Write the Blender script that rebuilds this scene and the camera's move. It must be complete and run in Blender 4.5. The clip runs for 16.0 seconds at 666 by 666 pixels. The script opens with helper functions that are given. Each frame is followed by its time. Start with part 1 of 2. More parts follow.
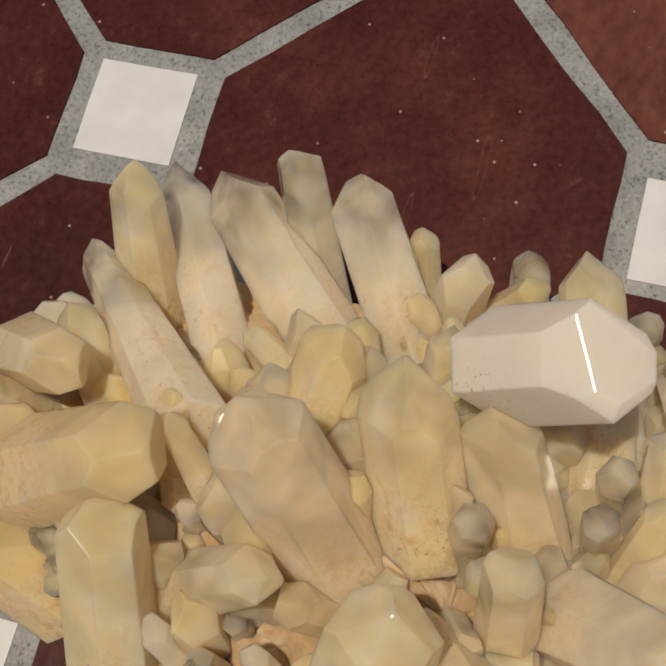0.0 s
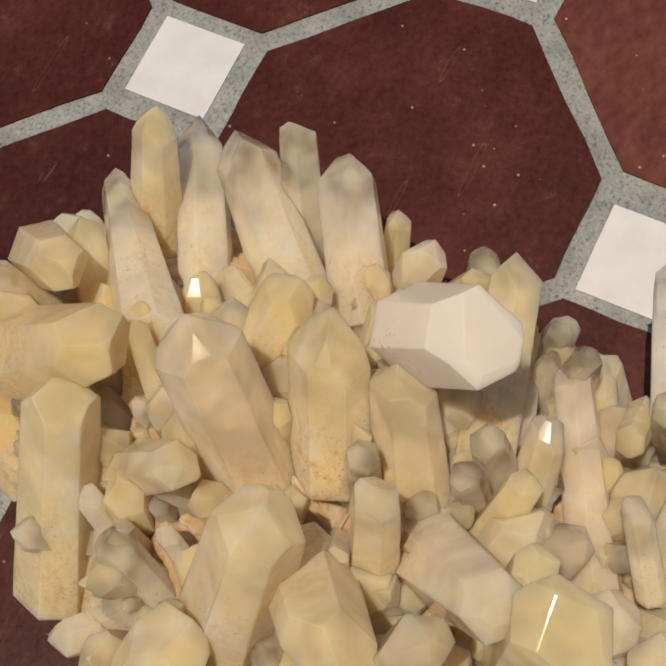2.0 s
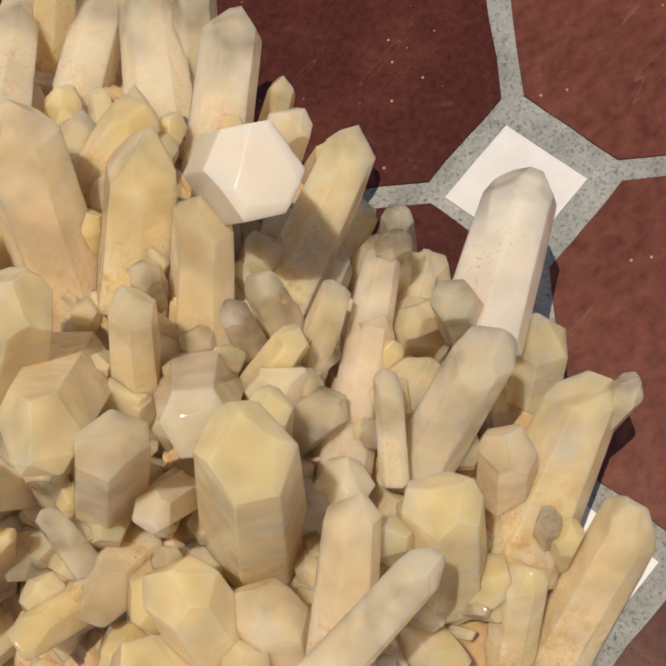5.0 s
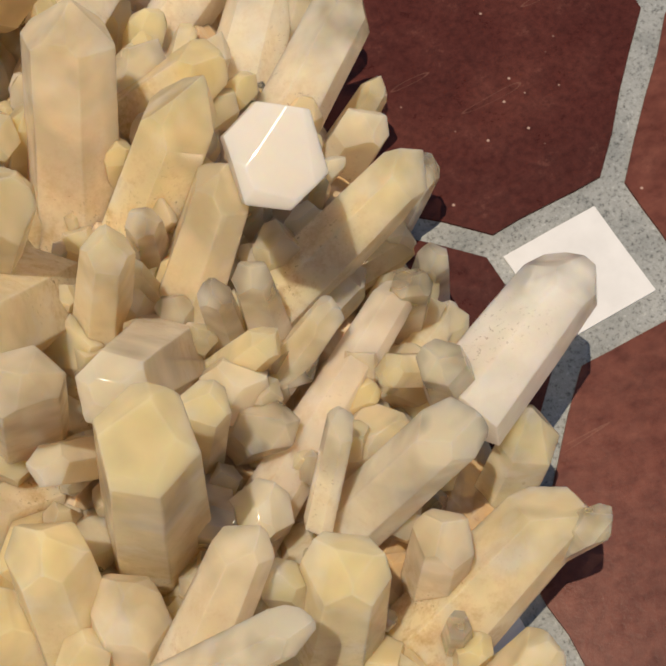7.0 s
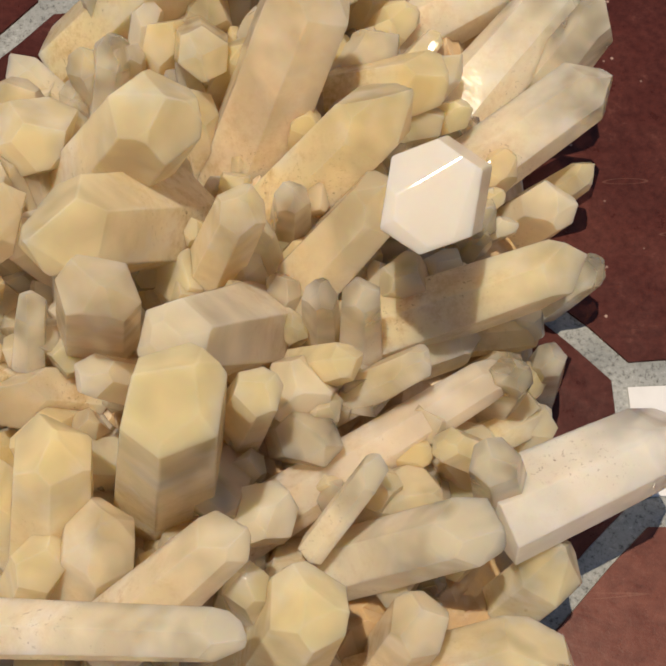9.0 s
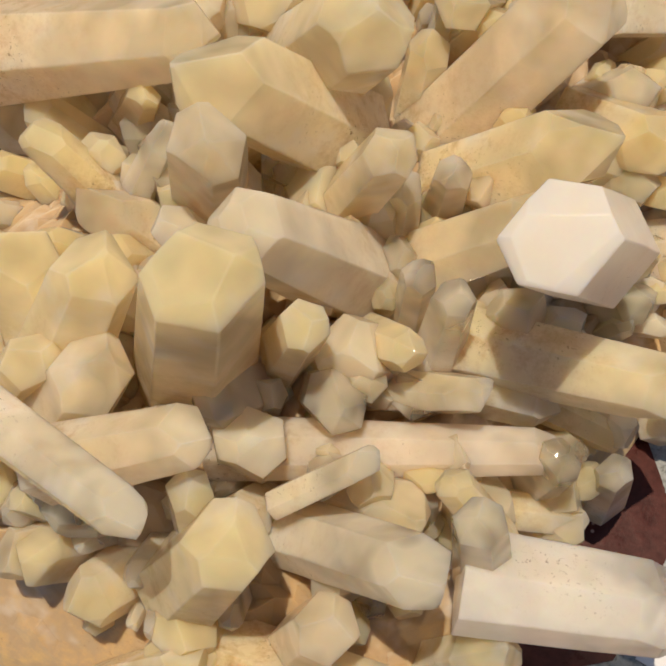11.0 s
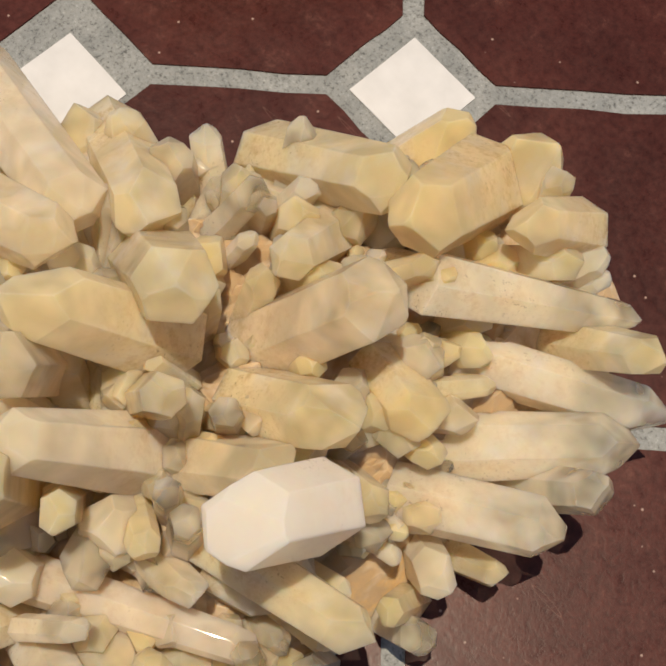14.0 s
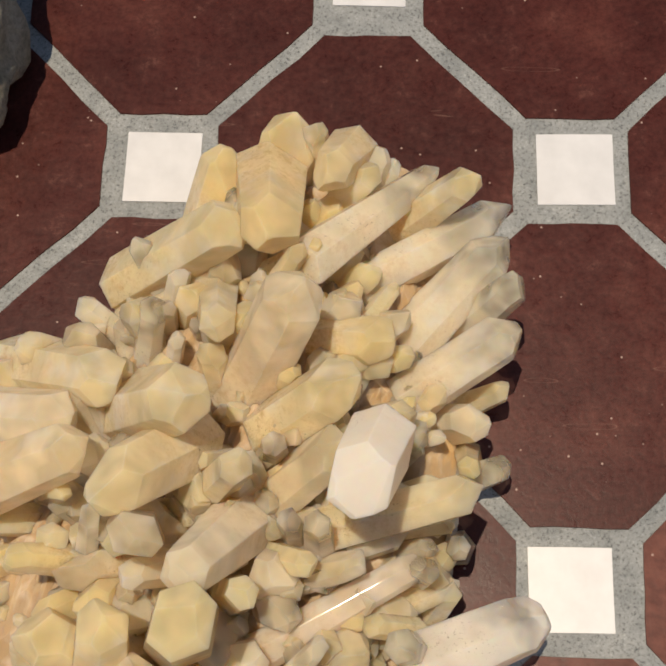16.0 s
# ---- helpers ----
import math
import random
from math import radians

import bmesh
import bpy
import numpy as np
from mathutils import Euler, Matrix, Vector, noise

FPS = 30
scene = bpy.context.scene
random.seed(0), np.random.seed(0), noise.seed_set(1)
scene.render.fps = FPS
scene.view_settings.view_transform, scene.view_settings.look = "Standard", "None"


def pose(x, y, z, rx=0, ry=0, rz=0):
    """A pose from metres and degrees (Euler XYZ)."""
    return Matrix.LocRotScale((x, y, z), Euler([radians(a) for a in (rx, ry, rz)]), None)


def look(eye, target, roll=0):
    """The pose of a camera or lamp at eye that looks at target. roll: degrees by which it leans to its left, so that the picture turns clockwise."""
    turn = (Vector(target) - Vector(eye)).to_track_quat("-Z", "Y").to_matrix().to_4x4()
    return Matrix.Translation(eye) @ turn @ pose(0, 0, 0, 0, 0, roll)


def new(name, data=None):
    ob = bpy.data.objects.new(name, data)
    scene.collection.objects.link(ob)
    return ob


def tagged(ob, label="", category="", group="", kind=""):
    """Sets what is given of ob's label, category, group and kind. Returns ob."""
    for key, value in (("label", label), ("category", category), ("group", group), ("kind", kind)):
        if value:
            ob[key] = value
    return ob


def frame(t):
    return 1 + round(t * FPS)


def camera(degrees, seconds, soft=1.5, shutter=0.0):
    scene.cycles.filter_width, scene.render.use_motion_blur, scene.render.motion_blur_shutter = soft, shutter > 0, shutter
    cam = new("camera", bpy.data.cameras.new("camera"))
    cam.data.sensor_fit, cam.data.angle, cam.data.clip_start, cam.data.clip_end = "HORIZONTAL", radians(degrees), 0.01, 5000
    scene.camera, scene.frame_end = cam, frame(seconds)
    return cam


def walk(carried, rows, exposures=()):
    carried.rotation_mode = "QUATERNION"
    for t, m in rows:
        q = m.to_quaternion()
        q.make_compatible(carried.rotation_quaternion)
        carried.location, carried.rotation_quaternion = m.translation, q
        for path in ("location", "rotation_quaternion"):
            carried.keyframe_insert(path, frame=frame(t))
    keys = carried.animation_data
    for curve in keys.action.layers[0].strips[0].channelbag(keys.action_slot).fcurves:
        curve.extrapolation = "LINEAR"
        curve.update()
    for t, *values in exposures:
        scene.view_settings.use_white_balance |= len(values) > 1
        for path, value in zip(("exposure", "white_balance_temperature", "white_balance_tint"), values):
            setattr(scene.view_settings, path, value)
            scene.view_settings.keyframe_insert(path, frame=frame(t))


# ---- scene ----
# ---- camera ----
cam = camera(28.85, 16.0, soft=2.2)
walk(cam, [
    (0, pose(-0.11025, -0.25399, 0.57268, 18.217, 7.528, -74.403)),
    (0.5, pose(-0.11517, -0.26915, 0.57506, 18.914, 7.144, -72.263)),
    (1, pose(-0.11330, -0.30539, 0.59373, 18.653, 7.285, -69.748)),
    (1.5, pose(-0.11500, -0.31454, 0.62620, 18.702, 7.655, -66.090)),
    (2, pose(-0.12236, -0.33017, 0.63769, 18.990, 7.799, -62.923)),
    (2.5, pose(-0.12424, -0.35356, 0.62921, 19.250, 7.717, -60.655)),
    (3, pose(-0.12729, -0.37764, 0.61787, 18.804, 7.400, -58.327)),
    (3.5, pose(-0.12232, -0.39916, 0.61611, 18.089, 7.163, -56.472)),
    (4, pose(-0.12649, -0.41365, 0.61794, 18.791, 6.355, -54.977)),
    (4.5, pose(-0.12114, -0.42718, 0.61810, 19.113, 6.062, -53.012)),
    (5, pose(-0.10538, -0.44831, 0.61448, 19.198, 6.042, -49.435)),
    (5.2, pose(-0.10854, -0.45208, 0.60869, 20.102, 5.705, -47.699)),
    (7.5, pose(-0.03689, -0.46259, 0.57224, 21.038, 3.506, -22.627)),
    (8, pose(-0.02819, -0.44628, 0.57207, 20.136, 2.906, -16.273)),
    (8.5, pose(-0.02687, -0.45195, 0.57143, 21.575, 1.988, -9.182)),
    (9, pose(-0.01778, -0.45307, 0.57037, 21.755, 1.386, -1.095)),
    (9.2, pose(-0.01001, -0.44847, 0.56675, 20.487, 1.366, 2.820)),
    (11.3, pose(0.05050, -0.43081, 0.54126, 21.983, -0.985, 35.986)),
    (11.5, pose(0.05896, -0.41918, 0.54579, 22.183, -1.479, 38.660)),
    (12, pose(0.07582, -0.38607, 0.58802, 21.130, -2.082, 44.006)),
    (12.5, pose(0.08736, -0.36633, 0.62838, 19.634, -2.954, 47.712)),
    (13, pose(0.09004, -0.33581, 0.64497, 18.496, -3.491, 51.052)),
    (13.5, pose(0.08426, -0.30170, 0.66355, 17.726, -3.286, 51.614)),
    (14, pose(0.07359, -0.29369, 0.67625, 17.077, -2.291, 47.695)),
    (14.5, pose(0.06527, -0.30552, 0.71018, 17.017, -1.436, 40.289)),
    (15, pose(0.05768, -0.32483, 0.73552, 17.034, -0.339, 29.459)),
    (15.5, pose(0.04140, -0.34164, 0.76128, 16.743, 0.907, 15.933)),
    (16, pose(0.02672, -0.37122, 0.81491, 17.264, 2.480, 1.925)),
], exposures=[(0, -0.20), (1.5, -0.10), (3.5, 0.14), (5, 0.16), (7.5, 0.16), (9, 0.17), (12.5, 0.16), (16, 0.15)])

# ---- light ----
SUN_FROM = (-0.09, 0.02, 1.0)
sun = new("sun", bpy.data.lights.new("sun", "SUN"))
sun.data.energy, sun.data.angle, sun.data.color = 3.6, radians(0.53), (1.0, 0.825, 0.62)
sun.matrix_world = look(SUN_FROM, (0, 0, 0))
world = bpy.data.worlds.new("sky")
scene.world = world
world.use_nodes = True
sky = world.node_tree.nodes.new("ShaderNodeTexSky")
sky.sky_type, sky.sun_disc = "NISHITA", False
sky.sun_elevation = math.asin(Vector(SUN_FROM).normalized().z)
sky.sun_rotation = math.atan2(SUN_FROM[0], SUN_FROM[1])
world.node_tree.links.new(sky.outputs[0], world.node_tree.nodes["Background"].inputs[0])
world.node_tree.nodes["Background"].inputs[1].default_value = 0.07


# ---- materials ----
def material(name):
    m = bpy.data.materials.new(name)
    m.use_nodes = True
    return m, m.node_tree.nodes, m.node_tree.links, m.node_tree.nodes["Principled BSDF"]


def tex_noise(nodes, links, scale, detail=4.0, rough=0.55, coord="Object", distort=0.0):
    c = nodes.new("ShaderNodeTexCoord")
    n = nodes.new("ShaderNodeTexNoise")
    n.inputs["Scale"].default_value, n.inputs["Detail"].default_value = scale, detail
    n.inputs["Roughness"].default_value, n.inputs["Distortion"].default_value = rough, distort
    links.new(c.outputs[coord], n.inputs["Vector"])
    return n.outputs["Fac"]


def world_noise(nodes, links, scale, detail=4.0, rough=0.55):
    c = nodes.new("ShaderNodeNewGeometry")
    n = nodes.new("ShaderNodeTexNoise")
    n.inputs["Scale"].default_value, n.inputs["Detail"].default_value = scale, detail
    n.inputs["Roughness"].default_value = rough
    links.new(c.outputs["Position"], n.inputs["Vector"])
    return n.outputs["Fac"]


def ramp(nodes, links, fac, stops):
    r = nodes.new("ShaderNodeValToRGB")
    e = r.color_ramp.elements
    while len(e) < len(stops):
        e.new(0.5)
    for k, (p, c) in zip(e, stops):
        k.position = p
        k.color = (*c, 1) if isinstance(c, tuple) else (c, c, c, 1)
    links.new(fac, r.inputs[0])
    return r.outputs[0]


def mix(nodes, links, fac, a, b, blend="MIX"):
    n = nodes.new("ShaderNodeMix")
    n.data_type, n.blend_type = "RGBA", blend
    for sock, v in ((n.inputs[0], fac), (n.inputs[6], a), (n.inputs[7], b)):
        if isinstance(v, (int, float)):
            sock.default_value = v
        elif isinstance(v, tuple):
            sock.default_value = (*v, 1)
        else:
            links.new(v, sock)
    return n.outputs[2]


def maths(nodes, links, op, a, b=0.0, clamp=False):
    n = nodes.new("ShaderNodeMath")
    n.operation, n.use_clamp = op, clamp
    for sock, v in ((n.inputs[0], a), (n.inputs[1], b)):
        if isinstance(v, (int, float)):
            sock.default_value = v
        else:
            links.new(v, sock)
    return n.outputs[0]


def bump(nodes, links, bsdf, height, strength, distance):
    b = nodes.new("ShaderNodeBump")
    b.inputs["Strength"].default_value, b.inputs["Distance"].default_value = strength, distance
    links.new(height, b.inputs["Height"])
    links.new(b.outputs[0], bsdf.inputs["Normal"])


def make_red_tile(name, paler):
    m, n, l, p = material(name)
    large = world_noise(n, l, 14, 5)
    fine = world_noise(n, l, 220, 5, 0.7)
    info = n.new("ShaderNodeObjectInfo")
    base = ramp(n, l, large, [(0.3, (0.040, 0.0098, 0.0078)), (0.52, (0.058, 0.0150, 0.0118)), (0.75, (0.090, 0.027, 0.020))])
    speck = ramp(n, l, fine, [(0.36, 0.72), (0.52, 1.0), (0.70, 1.25)])
    base = mix(n, l, 1.0, base, speck, "MULTIPLY")
    tone = ramp(n, l, info.outputs["Random"], [(0.0, 0.85), (1.0, 1.18)])
    base = mix(n, l, 1.0, base, tone, "MULTIPLY")
    worn = world_noise(n, l, 55, 6, 0.75)
    wear = ramp(n, l, worn, [(0.60, 0.0), (0.74, 0.35)])
    base = mix(n, l, wear, base, (0.17, 0.075, 0.055))
    # the second variant: mottled with a paler, pinker red
    if paler:
        mottle = n.new("ShaderNodeTexNoise")
        turn = n.new("ShaderNodeMapping")
        turn.inputs["Scale"].default_value, turn.inputs["Rotation"].default_value = (95, 150, 1), (0, 0, 0.6)
        where = n.new("ShaderNodeNewGeometry")
        l.new(where.outputs["Position"], turn.inputs[0])
        l.new(turn.outputs[0], mottle.inputs["Vector"])
        mottle.inputs["Scale"].default_value, mottle.inputs["Detail"].default_value = 1.0, 4.0
        base = mix(n, l, ramp(n, l, mottle.outputs["Fac"], [(0.30, 0.15), (0.74, 0.60)]), base, (0.19, 0.070, 0.050))
    dots = n.new("ShaderNodeTexVoronoi")
    geo = n.new("ShaderNodeNewGeometry")
    dots.inputs["Scale"].default_value = 75
    l.new(geo.outputs["Position"], dots.inputs["Vector"])
    chip = ramp(n, l, dots.outputs["Distance"], [(0.035, 0.75), (0.075, 0.0)])
    base = mix(n, l, chip, base, (0.42, 0.30, 0.25))
    # thin pale scratches
    line = n.new("ShaderNodeTexNoise")
    slant = n.new("ShaderNodeMapping")
    slant.inputs["Scale"].default_value, slant.inputs["Rotation"].default_value = (9, 70, 1), (0, 0, 1.1)
    l.new(geo.outputs["Position"], slant.inputs[0])
    l.new(slant.outputs[0], line.inputs["Vector"])
    line.inputs["Scale"].default_value, line.inputs["Detail"].default_value = 1.0, 1.0
    thin = ramp(n, l, line.outputs["Fac"], [(0.715, 0.0), (0.720, 0.30), (0.725, 0.0)])
    base = mix(n, l, thin, base, (0.28, 0.16, 0.12))
    l.new(base, p.inputs["Base Color"])
    l.new(ramp(n, l, worn, [(0.3, 0.24), (0.7, 0.42)]), p.inputs["Roughness"])
    p.inputs["Specular IOR Level"].default_value = 0.14
    bump(n, l, p, fine, 0.25, 0.0006)
    return m


def make_grout():
    m, n, l, p = material("grey_cement_grout")
    big = world_noise(n, l, 40, 4)
    grain = world_noise(n, l, 520, 4, 0.7)
    base = ramp(n, l, big, [(0.3, (0.19, 0.205, 0.205)), (0.7, (0.30, 0.315, 0.31))])
    base = mix(n, l, 1.0, base, ramp(n, l, grain, [(0.33, 0.35), (0.46, 0.95), (0.6, 1.05), (0.72, 1.5)]), "MULTIPLY")
    l.new(base, p.inputs["Base Color"])
    p.inputs["Roughness"].default_value = 0.9
    bump(n, l, p, grain, 0.5, 0.001)
    return m


def make_white_tile():
    m, n, l, p = material("white_glazed_tile")
    big = world_noise(n, l, 60, 4)
    speck = world_noise(n, l, 420, 2)
    base = ramp(n, l, big, [(0.3, (0.54, 0.55, 0.555)), (0.7, (0.61, 0.62, 0.625))])
    base = mix(n, l, ramp(n, l, speck, [(0.20, 0.8), (0.235, 0.0)]), base, (0.30, 0.26, 0.24))
    l.new(base, p.inputs["Base Color"])
    p.inputs["Roughness"].default_value = 0.35
    return m


RED, PALER = make_red_tile("red_oxide_tile", False), make_red_tile("paler_red_oxide_tile", True)
GROUT, WHITE = make_grout(), make_white_tile()


# ---- helpers for building ----
def mesh_of(name, bm, mat, smooth=False):
    me = bpy.data.meshes.new(name)
    bm.to_mesh(me)
    bm.free()
    me.materials.append(mat)
    if smooth:
        for f in me.polygons:
            f.use_smooth = True
    return me


def part(name, bm, mat, parent, label="", smooth=False):
    ob = new(name, mesh_of(name, bm, mat, smooth))
    ob.parent = parent
    return tagged(ob, label)


# ---- paved floor: octagon tiles with small square tiles between them ----
PITCH = 0.2
HALF_DIAG = PITCH / math.sqrt(2)
DOT, LINE, RIM = 0.0262, 0.0115, 0.0125


def slab_mesh(name, outline, mat, seed, wobble, steps):
    """A flat tile from its outline, with slightly uneven edges and a worn rim."""
    rng = random.Random(seed)
    pts = []
    for (x0, y0), (x1, y1) in zip(outline, outline[1:] + outline[:1]):
        for k in range(steps):
            f = k / steps
            w = wobble * (0.4 if k == 0 else 1.0)
            pts.append((x0 + (x1 - x0) * f + rng.uniform(-w, w), y0 + (y1 - y0) * f + rng.uniform(-w, w)))
    bm = bmesh.new()
    top = [bm.verts.new((x * 0.994, y * 0.994, 0.0)) for x, y in pts]
    low = [bm.verts.new((x, y, -0.003)) for x, y in pts]
    bm.faces.new(top)
    for k in range(len(pts)):
        j = (k + 1) % len(pts)
        bm.faces.new((top[k], low[k], low[j], top[j]))
    return mesh_of(name, bm, mat)


def octagon():
    a = PITCH / 2 - LINE / 2
    b = HALF_DIAG - DOT - RIM
    # flat sides at distance a along the diagonals, small sides at distance b along the axes
    c = math.sqrt(2) * a - b
    return [(b, c), (c, b), (-c, b), (-b, c), (-b, -c), (-c, -b), (c, -b), (b, -c)]


bm = bmesh.new()
bmesh.ops.create_grid(bm, x_segments=4, y_segments=4, size=60)
ground = new("ground", mesh_of("ground", bm, GROUT))
ground.location.z = -0.0012
tagged(ground, "terrace floor of dark red octagon tiles in grey cement", "floor", kind="structure")
OCT = [slab_mesh("octagon_tile", octagon(), RED, k, 0.0008, 4) for k in range(6)]
# octagons in the paler red, laid at four grid places
OCT_PALER = [slab_mesh("octagon_tile", octagon(), PALER, 20 + k, 0.0008, 4) for k in range(2)]
SQ = [slab_mesh("square_tile", [(DOT, DOT), (-DOT, DOT), (-DOT, -DOT), (DOT, -DOT)], WHITE, 40 + k, 0.0002, 2) for k in range(3)]
pick = random.Random(5)
SHIFT = {(-1, 0): (0.0024, -0.001), (1, 0): (0.0027, 0.001), (1, -2): (-0.006, 0.001), (-2, -1): (0.009, -0.010), (0, 1): (0.001, 0.011)}
for i in range(-8, 9):
    for j in range(-8, 9):
        x, y = (i + j) * HALF_DIAG, (i - j) * HALF_DIAG
        o = new("octagon_tile", pick.choice(OCT_PALER if (i + j, i - j) in ((2, -2), (1, -3), (3, -3), (2, -4)) else OCT))
        o.parent, o.location = ground, (x, y, 0.0012)
        o.rotation_euler.z = radians(90 * pick.randrange(4))
        o = new("square_tile", pick.choice(SQ))
        dx, dy = SHIFT.get((i + j + 1, i - j), (pick.uniform(-0.001, 0.001), pick.uniform(-0.001, 0.001)))
        o.parent, o.location = ground, (x + HALF_DIAG + dx, y + dy, 0.0010)
        o.rotation_euler.z = radians(pick.uniform(-1.5, 1.5))


# ---- crystal cluster ----
def make_quartz(name, body, gloss, scatter=0.045, stain=0.5, veil=0.5, blotch=0.35, clear=0.1, see=0.26, pass_on=0.42):
    """Cloudy quartz: milk-white scattering body with white veils, rust-coloured dirt near the root."""
    m, n, l, p = material(name)
    coord = n.new("ShaderNodeTexCoord")
    info = n.new("ShaderNodeObjectInfo")
    sep = n.new("ShaderNodeSeparateXYZ")
    l.new(coord.outputs["Generated"], sep.inputs[0])
    along = sep.outputs["Z"]
    cloud = world_noise(n, l, 42, 3, 0.55)
    grain = world_noise(n, l, 260, 5, 0.7)
    tone = ramp(n, l, info.outputs["Random"], [(0.0, (0.97, 0.94, 0.90)), (0.5, (1.0, 1.0, 1.0)), (1.0, (1.02, 0.98, 0.90))])
    dark = tuple(c * f for c, f in zip(body, (0.99, 0.97, 0.94)))
    pale = tuple(c + (f - c) * veil for c, f in zip(body, (0.98, 0.96, 0.92)))
    base = ramp(n, l, cloud, [(0.30, dark), (0.52, body), (0.70, pale)])
    base = mix(n, l, 1.0, base, tone, "MULTIPLY")
    # clearer patches, through which the tan inside shows
    patch = ramp(n, l, world_noise(n, l, 75, 4, 0.6), [(0.44, 0.0), (0.70, 1.0)])
    tan = tuple(c * f for c, f in zip(body, (0.95, 0.91, 0.82)))
    base = mix(n, l, maths(n, l, "MULTIPLY", patch, blotch), base, tan)
    # rusty film in patches towards the root
    film = ramp(n, l, world_noise(n, l, 95, 7, 0.75), [(0.47, 0.0), (0.66, 1.0)])
    low = ramp(n, l, along, [(0.20, 1.0), (0.78, 0.0)])
    base = mix(n, l, maths(n, l, "MULTIPLY", maths(n, l, "MULTIPLY", film, low), stain), base, (0.58, 0.37, 0.14))
    # dark flecks of dirt in a few places
    fleck = ramp(n, l, world_noise(n, l, 480, 3, 0.8), [(0.61, 0.0), (0.66, 0.8)])
    place = ramp(n, l, world_noise(n, l, 30, 3), [(0.50, 0.0), (0.60, 1.0)])
    base = mix(n, l, maths(n, l, "MULTIPLY", maths(n, l, "MULTIPLY", fleck, place), low), base, (0.22, 0.11, 0.04))
    l.new(base, p.inputs["Base Color"])
    p.inputs["IOR"].default_value = 1.55
    p.inputs["Subsurface Weight"].default_value = 1.0
    p.inputs["Subsurface Radius"].default_value = (1.0, 0.85, 0.65)
    p.inputs["Subsurface Scale"].default_value = scatter
    l.new(ramp(n, l, grain, [(0.35, gloss), (0.65, gloss + 0.12)]), p.inputs["Roughness"])
    # fine growth lines across the prism faces, on a gently wavy skin
    lines = n.new("ShaderNodeTexNoise")
    squash = n.new("ShaderNodeMapping")
    squash.inputs["Scale"].default_value = (35, 35, 620)
    l.new(coord.outputs["Object"], squash.inputs[0])
    l.new(squash.outputs[0], lines.inputs["Vector"])
    lines.inputs["Scale"].default_value, lines.inputs["Detail"].default_value = 1.0, 3.0
    wavy = maths(n, l, "ADD", cloud, maths(n, l, "MULTIPLY", world_noise(n, l, 110, 2), 0.3))
    bump(n, l, p, maths(n, l, "ADD", wavy, maths(n, l, "MULTIPLY", lines.outputs["Fac"], 0.03)), 0.14, 0.0012)
    # light spreads inside, so the body shades more softly than its polished skin
    polish = p.inputs["Normal"].links[0].from_socket
    l.new(polish, p.inputs["Coat Normal"])
    p.inputs["Coat Weight"].default_value, p.inputs["Coat IOR"].default_value = 1.0, 1.55
    p.inputs["Coat Roughness"].default_value = gloss
    p.inputs["Specular IOR Level"].default_value = 0.0
    soft = n.new("ShaderNodeVectorMath")
    soft.operation = "MULTIPLY_ADD"
    soft.inputs[1].default_value, soft.inputs[2].default_value = (0.42, 0.42, 0.42), (0.0, 0.0, 0.58)
    unit = n.new("ShaderNodeVectorMath")
    unit.operation = "NORMALIZE"
    l.new(polish, soft.inputs[0])
    l.new(soft.outputs[0], unit.inputs[0])
    l.new(unit.outputs[0], p.inputs["Normal"])
    # light that enters on one side leaves warm on the other
    glow = n.new("ShaderNodeBsdfTranslucent")
    l.new(mix(n, l, 1.0, base, (1.0, 0.97, 0.90), "MULTIPLY"), glow.inputs["Color"])
    milk = n.new("ShaderNodeMixShader")
    milk.inputs[0].default_value = pass_on
    l.new(p.outputs[0], milk.inputs[1])
    l.new(glow.outputs[0], milk.inputs[2])
    # the milk is uneven: thin in patches, thinner still towards the tip
    fade = ramp(n, l, world_noise(n, l, 48, 1.5, 0.5), [(0.38, 1.0), (0.62, 0.5)])
    top = ramp(n, l, along, [(0.42, 0.0), (0.80, 1.0)])
    amount = maths(n, l, "MULTIPLY", fade, maths(n, l, "ADD", maths(n, l, "MULTIPLY", top, clear), see), clamp=True)
    thin = n.new("ShaderNodeBsdfTransparent")
    thin.inputs["Color"].default_value = (1.0, 0.985, 0.95, 1)
    bent = n.new("ShaderNodeBsdfRefraction")
    bent.inputs["Color"].default_value = (1.0, 0.985, 0.95, 1)
    bent.inputs["IOR"].default_value, bent.inputs["Roughness"].default_value = 1.33, 0.05
    l.new(polish, bent.inputs["Normal"])
    inside = n.new("ShaderNodeMixShader")
    inside.inputs[0].default_value = 0.2
    l.new(thin.outputs[0], inside.inputs[1])
    l.new(bent.outputs[0], inside.inputs[2])
    shine = n.new("ShaderNodeBsdfGlossy")
    shine.inputs["Roughness"].default_value = gloss
    l.new(polish, shine.inputs["Normal"])
    fres = n.new("ShaderNodeFresnel")
    fres.inputs["IOR"].default_value = 1.55
    wet = n.new("ShaderNodeMixShader")
    l.new(fres.outputs[0], wet.inputs[0])
    l.new(inside.outputs[0], wet.inputs[1])
    l.new(shine.outputs[0], wet.inputs[2])
    out = n.new("ShaderNodeMixShader")
    l.new(amount, out.inputs[0])
    l.new(milk.outputs[0], out.inputs[1])
    l.new(wet.outputs[0], out.inputs[2])
    l.new(out.outputs[0], n["Material Output"].inputs["Surface"])
    return m


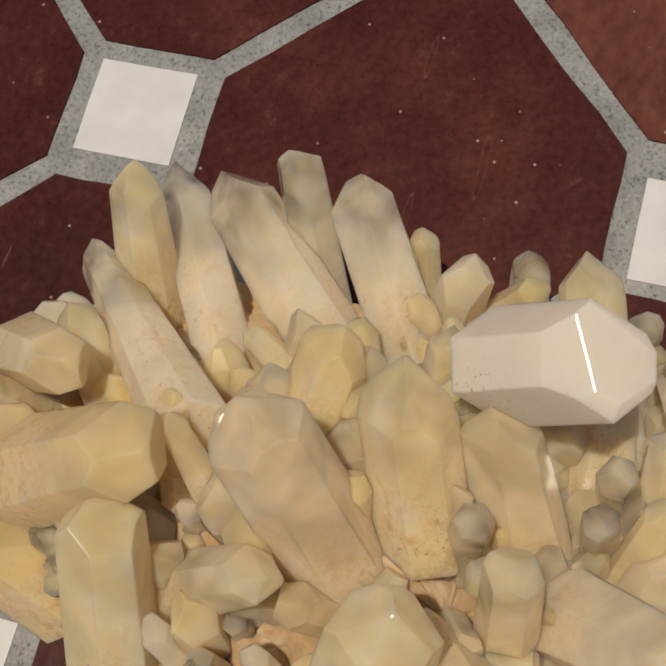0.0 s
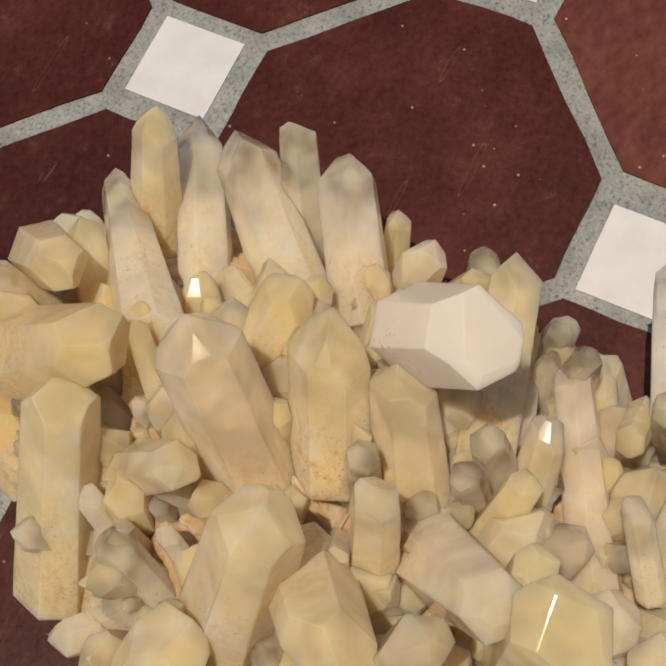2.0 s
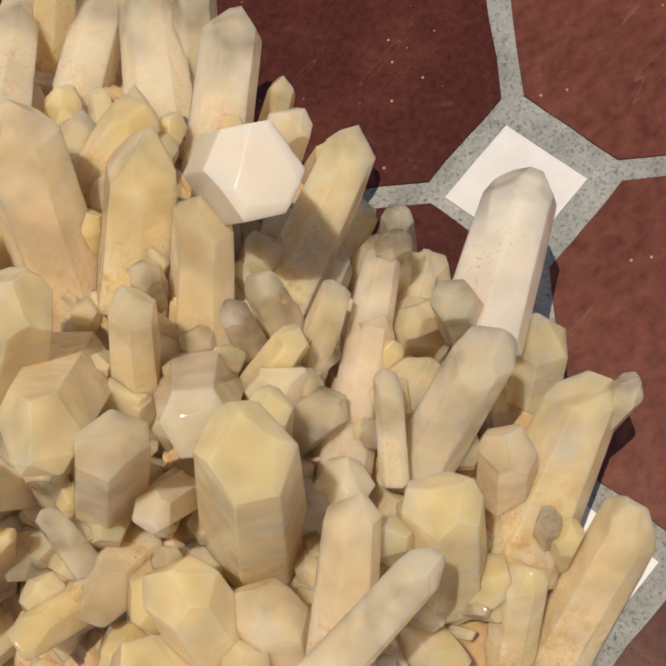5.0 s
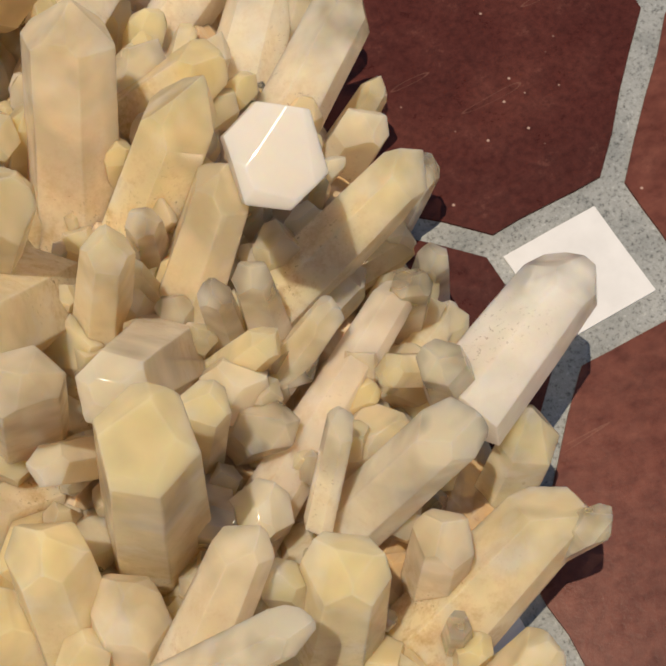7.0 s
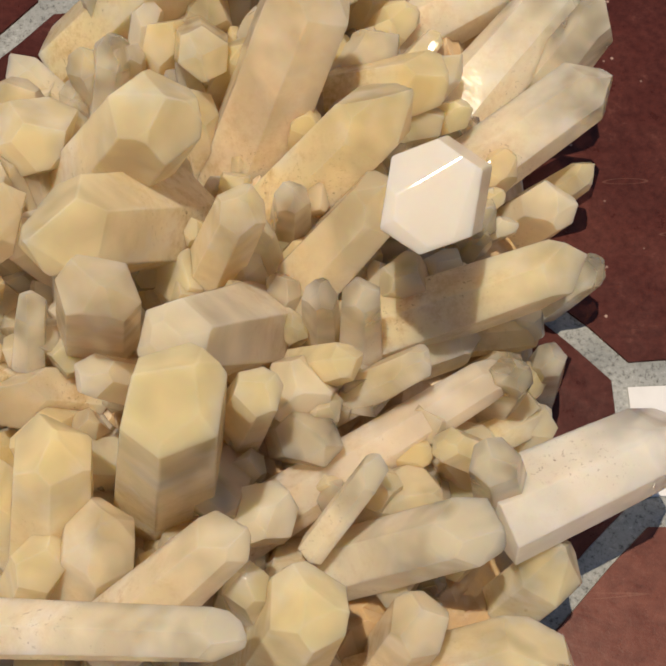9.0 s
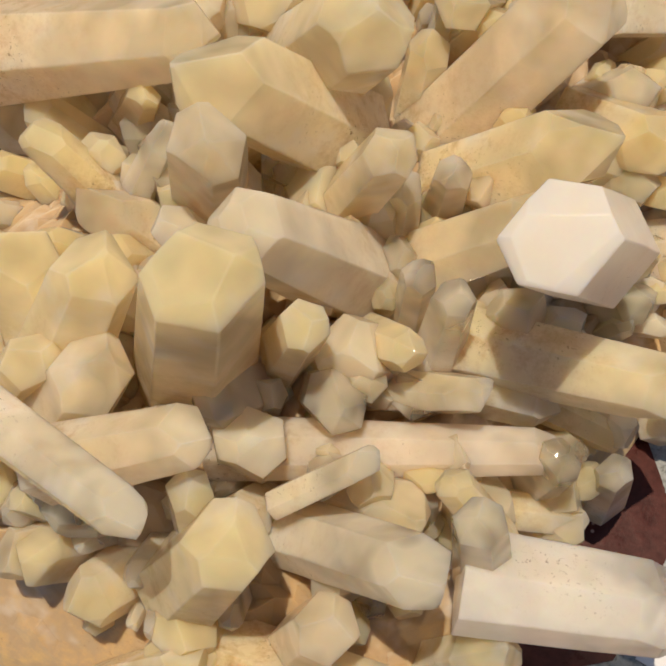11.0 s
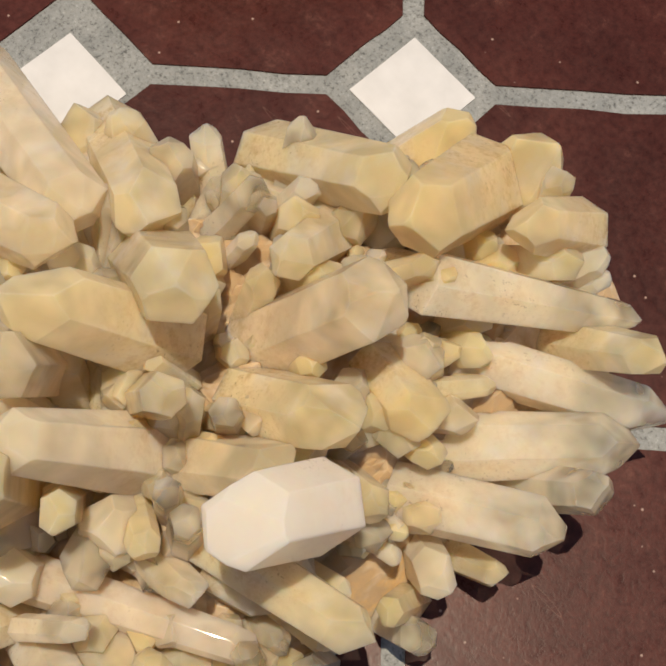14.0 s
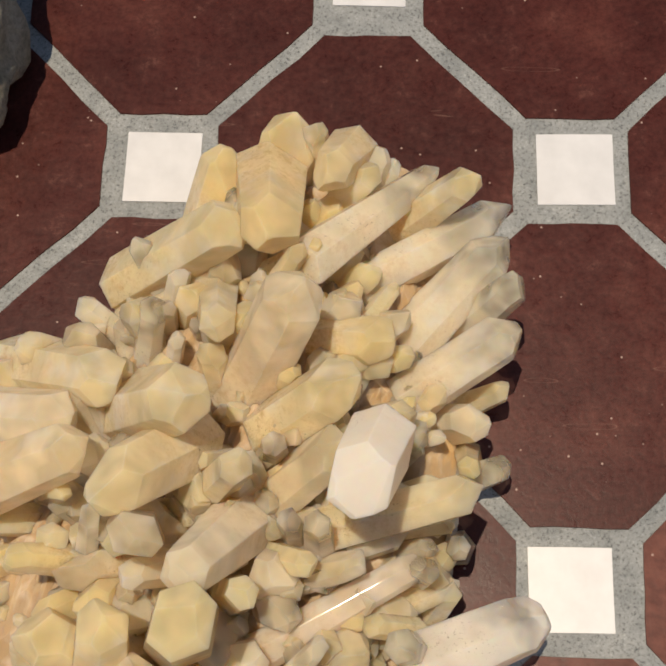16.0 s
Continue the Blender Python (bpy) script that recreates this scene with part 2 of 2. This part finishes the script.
QUARTZ = {
    "w": make_quartz("quartz_snowy", (0.985, 0.92, 0.83), 0.10, 0.010, 0.1, 0.5, 0.15, 0.50),
    "s": make_quartz("quartz_white", (0.95, 0.89, 0.82), 0.16, 0.010, 0.1, 0.0, 0.05, 0.0, see=0.06),
    "m": make_quartz("quartz_milky", (0.985, 0.88, 0.68), 0.12, 0.012, 0.4, 0.5, 0.2, 0.12),
    "y": make_quartz("quartz_cream", (0.985, 0.84, 0.54), 0.12, 0.012, 0.6, 0.5, 0.35, 0.14),
    "o": make_quartz("quartz_honey", (0.99, 0.80, 0.46), 0.12, 0.012, 0.8, 0.3, 0.35, 0.12),
    "c": make_quartz("quartz_clear_tipped", (0.985, 0.885, 0.70), 0.07, 0.012, 0.35, 0.6, 0.3, 0.60),
    "d": make_quartz("quartz_straw", (0.985, 0.84, 0.56), 0.08, 0.012, 0.7, 0.6, 0.5, 0.30),
    "g": make_quartz("quartz_smoky", (0.98, 0.84, 0.61), 0.09, 0.012, 0.7, 0.5, 0.6, 0.28),
    "l": make_quartz("quartz_lilac_grey", (0.96, 0.87, 0.74), 0.08, 0.012, 0.5, 0.6, 0.5, 0.22),
}
WORDS = {
    "w": "clear-tipped snowy white quartz crystal", "s": "blunt opaque white quartz crystal", "m": "milky white quartz crystal", "y": "cream-coloured cloudy quartz crystal",
    "o": "honey-yellow iron-stained quartz crystal", "c": "cloudy quartz crystal with a glassy tip", "d": "straw-coloured translucent quartz crystal",
    "g": "smoky beige translucent quartz crystal", "l": "long greyish lilac quartz crystal",
}
cluster = new("crystal_cluster")
cluster.location = (-0.07, -0.22, 0.0)
tagged(cluster, "pale yellow quartz cluster of many pointed crystals on red tiles", "mineral")


def cut(bm, co, no):
    out = bmesh.ops.bisect_plane(bm, geom=bm.verts[:] + bm.edges[:] + bm.faces[:], dist=1e-6, plane_co=co, plane_no=no, clear_outer=True)
    rim = [e for e in out["geom_cut"] if isinstance(e, bmesh.types.BMEdge)]
    if rim:
        bmesh.ops.contextual_create(bm, geom=rim)


COUNT = [0]


def crystal_mesh(length, radius, mode, seed, face=None, lead=None):
    """A six-sided prism with a faceted point: a block cut by six side planes and six sloping end planes."""
    rng = random.Random(seed)
    end = length
    length += radius * 0.4 if lead else 0.0
    bm = bmesh.new()
    bmesh.ops.create_cube(bm, size=1, matrix=Matrix.Translation((0, 0, length / 2)) @ Matrix.Diagonal((radius * 4, radius * 4, length * 1.0, 1)))
    turn = rng.uniform(0, math.pi / 3)
    turn = turn if face is None else face
    taper = rng.uniform(0.01, 0.06)
    flat = rng.uniform(0.82, 1.0)
    for k in range(6):
        a = turn + k * math.pi / 3 + rng.uniform(-0.07, 0.07)
        d = radius * rng.uniform(0.84, 1.0) * (flat if k % 3 == 0 else 1.0)
        no = Vector((math.cos(a), math.sin(a), taper)).normalized()
        cut(bm, Vector((math.cos(a) * d, math.sin(a) * d, length * 0.45)), no)
    slope = {"p": rng.uniform(50, 57), "b": rng.uniform(42, 50)}[mode]
    for k in range(6):
        a = turn + k * math.pi / 3 + rng.uniform(-0.08, 0.08)
        s = radians(slope + rng.uniform(-4, 4))
        no = Vector((math.cos(a) * math.sin(s), math.sin(a) * math.sin(s), math.cos(s)))
        drop = rng.uniform(0.0, 0.15) if k % 2 == 0 else rng.uniform(0.05, 0.55)
        off = Vector((rng.uniform(-0.25, 0.25) * radius, rng.uniform(-0.25, 0.25) * radius, length))
        cut(bm, off + no * drop * radius, no)
    if lead:
        cut(bm, Vector((0, 0, end)), lead)
    bmesh.ops.remove_doubles(bm, verts=bm.verts[:], dist=radius * 0.02)
    bmesh.ops.bevel(bm, geom=bm.edges[:], offset=radius * 0.03, segments=2, profile=0.5, affect="EDGES", clamp_overlap=True)
    bmesh.ops.recalc_face_normals(bm, faces=bm.faces[:])
    # uneven, slightly worn faces
    if radius > 0.006:
        bmesh.ops.triangulate(bm, faces=bm.faces[:])
        long = [e for e in bm.edges if e.calc_length() > radius * 0.5]
        bmesh.ops.subdivide_edges(bm, edges=long, cuts=2, use_grid_fill=True)
        long = [e for e in bm.edges if e.calc_length() > radius * 0.45]
        bmesh.ops.subdivide_edges(bm, edges=long, cuts=1, use_grid_fill=True)
        shift = Vector((seed * 3.7, seed * 1.3, 0.0))
        for v in bm.verts:
            q = v.co / radius
            v.co += (noise.noise_vector(q * 0.8 + shift) * 0.02 + noise.noise_vector(q * 2.3 + shift) * 0.006) * radius
        for f in bm.faces:
            f.smooth = True
        for e in bm.edges:
            if len(e.link_faces) == 2 and e.calc_face_angle(0.0) > 0.16:
                e.smooth = False
    return bm


def crystal(tip, root, radius, kind, mode, face=None, lead=None):
    """face: the compass angle, in degrees, towards which one side of the prism looks. lead: the way that one large end facet looks."""
    COUNT[0] += 1
    tip, root = Vector(tip), Vector(root)
    turn = (tip - root).to_track_quat("Z", "Y")
    if face is not None:
        way = turn.inverted() @ Vector((math.cos(radians(face)), math.sin(radians(face)), 0))
        face = math.atan2(way.y, way.x)
    if lead:
        lead = turn.inverted() @ Vector(lead).normalized()
    ob = part("crystal", crystal_mesh((tip - root).length, radius, mode, COUNT[0] * 7 + 3, face, lead), QUARTZ[kind], cluster, WORDS[kind])
    ob.matrix_local = Matrix.Translation(root - cluster.location) @ turn.to_matrix().to_4x4()
    return ob


# the rusty mass from which the crystals grow
FOOT = [(-0.05, 0.025), (0.03, 0.0), (0.065, -0.05), (0.07, -0.2), (0.06, -0.3), (0.045, -0.39), (-0.03, -0.43), (-0.15, -0.46), (-0.25, -0.38), (-0.25, -0.22), (-0.20, -0.17), (-0.13, -0.08)]


def mound():
    bm = bmesh.new()
    mid = Vector((-0.07, -0.22))
    rings, spokes = 40, 144
    edge = []
    for k in range(spokes):
        a = 2 * math.pi * k / spokes
        way, best = Vector((math.cos(a), math.sin(a))), 0.1
        for (x0, y0), (x1, y1) in zip(FOOT, FOOT[1:] + FOOT[:1]):
            q, e = Vector((x0, y0)) - mid, Vector((x1 - x0, y1 - y0))
            den = way.x * e.y - way.y * e.x
            if abs(den) > 1e-9:
                s = (q.x * e.y - q.y * e.x) / den
                u = (q.x * way.y - q.y * way.x) / den
                if s > 0 and -1e-6 <= u <= 1 + 1e-6:
                    best = s
        edge.append(way * best)
    rows = []
    for i in range(1, rings + 1):
        f = i / rings
        row = []
        for k in range(spokes):
            p = edge[k] * f
            z = 0.088 * max(0.0, 1 - f ** 3) ** 0.7
            v = Vector((p.x, p.y, z))
            bumpy = noise.fractal(v * 45, 1.0, 2.0, 5) * 0.011 + noise.cell(v * 90) * 0.005
            row.append(bm.verts.new((p.x, p.y, max(0.0, z + bumpy * (1 - f ** 6)))))
        rows.append(row)
    top = bm.verts.new((0, 0, 0.088))
    for k in range(spokes):
        j = (k + 1) % spokes
        bm.faces.new((top, rows[0][k], rows[0][j]))
        for a, b in zip(rows, rows[1:]):
            bm.faces.new((a[k], b[k], b[j], a[j]))
    bm.faces.new(list(reversed(rows[-1])))
    return bm


part("matrix", mound(), make_quartz("rusty_quartz_matrix", (0.40, 0.29, 0.17), 0.6, 0.008, 0.7, 0.3, 0.4, 0.0, see=0.0, pass_on=0.0), cluster, "rough rust-stained quartz base")
crystal((0.0080, -0.2550, 0.1930), (0.0170, -0.2190, 0.1285), 0.0190, "s", "b", -9, (0.0, -0.38, 0.92))
crystal((0.0466, -0.0329, 0.0655), (-0.0297, -0.1144, 0.1184), 0.0122, 'c', 'p')
crystal((0.0690, -0.0573, 0.1163), (0.0225, -0.0632, 0.0422), 0.0135, 'd', 'p')
crystal((0.0965, -0.0527, 0.0629), (-0.0023, -0.1117, 0.0647), 0.0150, 'c', 'p')
crystal((0.0919, -0.0791, 0.0761), (0.0240, -0.1488, 0.0497), 0.0165, 'c', 'p')
crystal((0.0978, -0.1159, 0.1021), (0.0598, -0.1257, 0.0089), 0.0145, 'c', 'p')
crystal((0.0977, -0.1366, 0.0789), (0.0281, -0.1811, 0.0611), 0.0145, 'c', 'p')
crystal((0.0952, -0.1668, 0.0500), (0.0632, -0.1724, 0.0108), 0.0077, 'd', 'p')
crystal((0.0729, -0.1937, 0.0680), (0.0567, -0.1837, 0.0188), 0.0124, 'm', 'b')
crystal((0.0905, -0.2158, 0.0500), (0.0696, -0.2173, 0.0093), 0.0096, 'c', 'p')
crystal((0.0684, -0.2231, 0.0750), (0.0717, -0.2004, 0.0087), 0.0081, 'o', 'b')
crystal((0.0774, -0.2400, 0.1093), (-0.0128, -0.2632, 0.0943), 0.0138, 'd', 'p')
crystal((0.0058, -0.1870, 0.1541), (-0.0453, -0.2050, 0.0909), 0.0187, 'd', 'p')
crystal((-0.0251, -0.1415, 0.1675), (-0.0773, -0.1942, 0.0443), 0.0198, 'g', 'b')
crystal((-0.0296, -0.1095, 0.1350), (-0.0550, -0.1287, 0.0796), 0.0078, 'y', 'p')
crystal((0.0241, -0.1585, 0.1120), (-0.0201, -0.1485, 0.0860), 0.0145, 'o', 'b')
crystal((0.0245, -0.1103, 0.0750), (0.0022, -0.1473, 0.0899), 0.0065, 'y', 'p')
crystal((-0.0007, -0.1133, 0.0900), (-0.0073, -0.1450, 0.0900), 0.0075, 'o', 'b')
crystal((0.0367, -0.1610, 0.0900), (0.0063, -0.1594, 0.0746), 0.0085, 'o', 'p')
crystal((-0.0116, -0.0603, 0.0900), (-0.0269, -0.0853, 0.0743), 0.0104, 'o', 'b')
crystal((-0.0458, -0.1101, 0.1538), (-0.0559, -0.0395, 0.0762), 0.0208, 'o', 'b')
crystal((-0.0832, -0.0184, 0.0700), (-0.1007, -0.0629, 0.0326), 0.0193, 'o', 'p')
crystal((-0.0394, -0.0136, 0.1000), (-0.0507, -0.0351, 0.0513), 0.0188, 'o', 'b')
crystal((-0.0282, -0.0149, 0.1000), (-0.0273, -0.0306, 0.0445), 0.0087, 'd', 'p')
crystal((-0.0175, -0.0626, 0.1250), (-0.0050, -0.0207, 0.0706), 0.0142, 'y', 'p')
crystal((0.0098, -0.0213, 0.0800), (-0.0041, -0.0578, 0.0581), 0.0133, 'm', 'p')
crystal((0.0218, -0.0258, 0.0700), (0.0080, -0.0497, 0.0487), 0.0074, 'm', 'p')
crystal((0.0126, -0.0434, 0.1000), (-0.0236, -0.0662, 0.0666), 0.0116, 'y', 'p')
crystal((-0.0657, -0.0970, 0.1406), (-0.1452, -0.1084, 0.0563), 0.0179, 'y', 'b')
crystal((-0.0679, -0.1121, 0.1000), (-0.1423, -0.1288, 0.0538), 0.0124, 'g', 'p')
crystal((-0.1136, -0.1375, 0.1200), (-0.1278, -0.1606, 0.0642), 0.0097, 'c', 'p')
crystal((-0.1436, -0.1375, 0.0900), (-0.2094, -0.1843, 0.0496), 0.0095, 'm', 'p')
crystal((-0.1872, -0.1785, 0.0800), (-0.2255, -0.1992, 0.0421), 0.0079, 'm', 'p')
crystal((-0.0740, -0.1599, 0.1350), (-0.0891, -0.0924, 0.0507), 0.0143, 'd', 'b')
crystal((-0.0185, -0.1066, 0.1300), (-0.0520, -0.1126, 0.0910), 0.0075, 'o', 'p')
crystal((-0.0785, -0.2122, 0.1880), (-0.1312, -0.1944, 0.0788), 0.0204, 'y', 'b')
crystal((-0.1205, -0.2634, 0.1948), (-0.0855, -0.2156, 0.1045), 0.0173, 'y', 'p')
crystal((-0.1379, -0.2297, 0.1520), (-0.2568, -0.2605, 0.0842), 0.0189, 'g', 'b')
crystal((-0.1507, -0.2119, 0.1300), (-0.2956, -0.1890, 0.0439), 0.0190, 'm', 'b')
crystal((-0.1246, -0.1907, 0.1370), (-0.2112, -0.1590, 0.0519), 0.0174, 'y', 'p')
crystal((-0.0540, -0.2410, 0.1675), (-0.0849, -0.2424, 0.0701), 0.0116, 'd', 'b')
crystal((-0.0388, -0.2245, 0.1433), (-0.0479, -0.2145, 0.0333), 0.0097, 'c', 'b')
crystal((-0.0841, -0.2250, 0.1180), (-0.0876, -0.2396, 0.0872), 0.0093, 'y', 'p')
crystal((-0.1017, -0.2387, 0.1150), (-0.0911, -0.2569, 0.0886), 0.0092, 'y', 'p')
crystal((-0.0822, -0.2322, 0.1300), (-0.0703, -0.2213, 0.0888), 0.0062, 'y', 'b')
crystal((-0.0977, -0.2843, 0.1969), (-0.1276, -0.2564, 0.0513), 0.0146, 'g', 'b')
crystal((-0.0715, -0.3235, 0.2040), (-0.0960, -0.3180, 0.0500), 0.0210, 'y', 'b', -9, (-0.08, -0.30, 0.95))
crystal((-0.0764, -0.3021, 0.1902), (-0.0574, -0.2603, 0.0966), 0.0163, 'm', 'b')
crystal((-0.0486, -0.3046, 0.1530), (-0.0663, -0.2994, 0.0783), 0.0102, 'y', 'b')
crystal((-0.1111, -0.2979, 0.1500), (-0.0961, -0.2891, 0.1089), 0.0085, 'm', 'b')
crystal((-0.0295, -0.2646, 0.1420), (-0.0300, -0.2671, 0.0780), 0.0072, 'c', 'b')
crystal((-0.0145, -0.2663, 0.1450), (-0.0149, -0.2727, 0.0781), 0.0084, 'c', 'b')
crystal((-0.0163, -0.2875, 0.1300), (-0.0501, -0.2756, 0.0803), 0.0085, 'y', 'p')
crystal((0.0106, -0.2837, 0.1180), (-0.0337, -0.2883, 0.0713), 0.0108, 'g', 'p')
crystal((0.0426, -0.2789, 0.0946), (-0.0692, -0.3429, 0.0840), 0.0108, 'l', 'p')
crystal((-0.0091, -0.3266, 0.1320), (-0.0351, -0.3486, 0.0907), 0.0063, 'c', 'p')
crystal((0.0295, -0.3513, 0.1381), (-0.0367, -0.3500, 0.0547), 0.0128, 'c', 'p')
crystal((0.1097, -0.3061, 0.0916), (0.0334, -0.3390, 0.0923), 0.0188, 'w', 'p')
crystal((0.0134, -0.3160, 0.1180), (0.0397, -0.3155, 0.0801), 0.0069, 'd', 'b')
crystal((0.0301, -0.3271, 0.1380), (0.0432, -0.3284, 0.0582), 0.0103, 'c', 'b')
crystal((0.0603, -0.3530, 0.0900), (0.0403, -0.3605, 0.0124), 0.0145, 'd', 'p')
crystal((0.0660, -0.2673, 0.0600), (0.0320, -0.2817, 0.0456), 0.0090, 'd', 'p')
crystal((0.0635, -0.2843, 0.0550), (0.0206, -0.3059, 0.0616), 0.0088, 'd', 'p')
crystal((0.0595, -0.2528, 0.0600), (0.0164, -0.2607, 0.0735), 0.0071, 'o', 'p')
crystal((0.0437, -0.2843, 0.1050), (0.0370, -0.2818, 0.0481), 0.0095, 'c', 'b')
crystal((0.0611, -0.2855, 0.0650), (0.0460, -0.3033, 0.0214), 0.0096, 'd', 'p')
crystal((0.0624, -0.2697, 0.0800), (0.0650, -0.2597, 0.0081), 0.0091, 'c', 'p')
crystal((-0.0318, -0.3739, 0.1370), (-0.0518, -0.3862, 0.0585), 0.0181, 'y', 'b')
crystal((-0.0584, -0.3657, 0.1300), (-0.0522, -0.3734, 0.0682), 0.0101, 'y', 'p')
crystal((-0.0549, -0.3516, 0.1520), (-0.1089, -0.3839, 0.1077), 0.0115, 'g', 'p')
crystal((-0.1049, -0.3462, 0.1320), (-0.1255, -0.3663, 0.0691), 0.0166, 'g', 'b')
crystal((-0.1214, -0.3184, 0.1500), (-0.1382, -0.3553, 0.0693), 0.0162, 'y', 'b')
crystal((-0.1354, -0.2610, 0.1350), (-0.1502, -0.2960, 0.0696), 0.0086, 'c', 'p')
crystal((-0.1528, -0.2519, 0.1310), (-0.1752, -0.2433, 0.0750), 0.0080, 'o', 'p')
crystal((0.0591, -0.3829, 0.0720), (-0.0275, -0.4053, 0.0467), 0.0190, 'd', 'b')
crystal((0.0623, -0.3998, 0.0880), (0.0393, -0.3928, 0.0499), 0.0086, 'c', 'p')
crystal((0.0206, -0.4316, 0.0900), (-0.0459, -0.4413, 0.0214), 0.0144, 'd', 'p')
crystal((-0.0548, -0.3909, 0.1620), (-0.1679, -0.3765, 0.1046), 0.0101, 'c', 'p')
crystal((0.0056, -0.3746, 0.1080), (-0.0084, -0.3852, 0.0384), 0.0124, 'g', 'b')
crystal((-0.0081, -0.4074, 0.1000), (-0.0111, -0.4109, 0.0100), 0.0076, 'c', 'p')
crystal((-0.0062, -0.4168, 0.0850), (-0.0135, -0.4175, 0.0081), 0.0082, 'o', 'p')
crystal((-0.0412, -0.3651, 0.1150), (-0.0570, -0.3796, 0.0588), 0.0090, 'd', 'b')
crystal((-0.1259, -0.3548, 0.1300), (-0.1524, -0.3622, 0.0588), 0.0125, 'y', 'b')
crystal((0.0012, -0.2201, 0.1400), (-0.0666, -0.2586, 0.0615), 0.0164, 'g', 'b')
crystal((0.0096, -0.2473, 0.1150), (-0.0189, -0.2421, 0.0594), 0.0118, 'g', 'b')
crystal((-0.1783, -0.2878, 0.1350), (-0.1513, -0.2851, 0.1006), 0.0091, 'o', 'p')
crystal((-0.1593, -0.2734, 0.1200), (-0.1730, -0.2843, 0.0585), 0.0100, 'y', 'b')
crystal((-0.0273, -0.4112, 0.0850), (-0.0630, -0.4307, 0.0198), 0.0112, 'y', 'p')
crystal((-0.1579, -0.2921, 0.1200), (-0.1248, -0.2833, 0.0810), 0.0136, 'g', 'p')
crystal((-0.1656, -0.3243, 0.1300), (-0.1431, -0.3404, 0.0588), 0.0183, 'y', 'b')
crystal((0.0336, -0.2603, 0.0800), (-0.0016, -0.2723, 0.0830), 0.0114, 'y', 'p')

# small crystals that fill the hollows between the large ones
fill = random.Random(21)
for _ in range(430):
    a, f = fill.uniform(0, 2 * math.pi), math.sqrt(fill.uniform(0, 0.80))
    x, y = -0.085 + 0.145 * f * math.cos(a), -0.225 + 0.205 * f * math.sin(a)
    if y > 1.11 * (x + 0.05) - 0.02:
        continue
    z = 0.085 * max(0.0, 1 - f ** 3) ** 0.7
    lean = Vector((fill.uniform(-0.5, 0.5) + math.cos(a) * f, fill.uniform(-0.5, 0.5) + math.sin(a) * f, 1.1)).normalized()
    size = fill.uniform(0.016, 0.048)
    crystal(Vector((x, y, z)) + lean * size, Vector((x, y, z)) - lean * 0.012, size * fill.uniform(0.18, 0.32), fill.choice("yddggccmo"), "p")


# ---- grey-green boulder beside the cluster ----
def make_stone():
    m, n, l, p = material("weathered_grey_stone")
    big, fine = world_noise(n, l, 22, 5), world_noise(n, l, 240, 6, 0.75)
    base = ramp(n, l, big, [(0.3, (0.16, 0.15, 0.11)), (0.55, (0.30, 0.28, 0.22)), (0.75, (0.46, 0.44, 0.38))])
    base = mix(n, l, 1.0, base, ramp(n, l, fine, [(0.3, 0.45), (0.5, 1.0), (0.72, 1.4)]), "MULTIPLY")
    l.new(base, p.inputs["Base Color"])
    p.inputs["Roughness"].default_value = 0.75
    bump(n, l, p, fine, 0.6, 0.004)
    return m


bm = bmesh.new()
bmesh.ops.create_icosphere(bm, subdivisions=5, radius=1)
for v in bm.verts:
    d = v.co.normalized()
    r = 1 + 0.16 * noise.fractal(d * 2.3, 1.0, 2.0, 4) + 0.03 * noise.cell(d * 7)
    v.co = Vector((d.x * 0.125 * r, d.y * 0.15 * r, max(-0.055, d.z * 0.115 * r)))
stone = new("stone", mesh_of("stone", bm, make_stone(), True))
stone.location = (-0.366, 0.080, 0.055)
tagged(stone, "rough grey-green stone resting on red floor tiles", "stone")
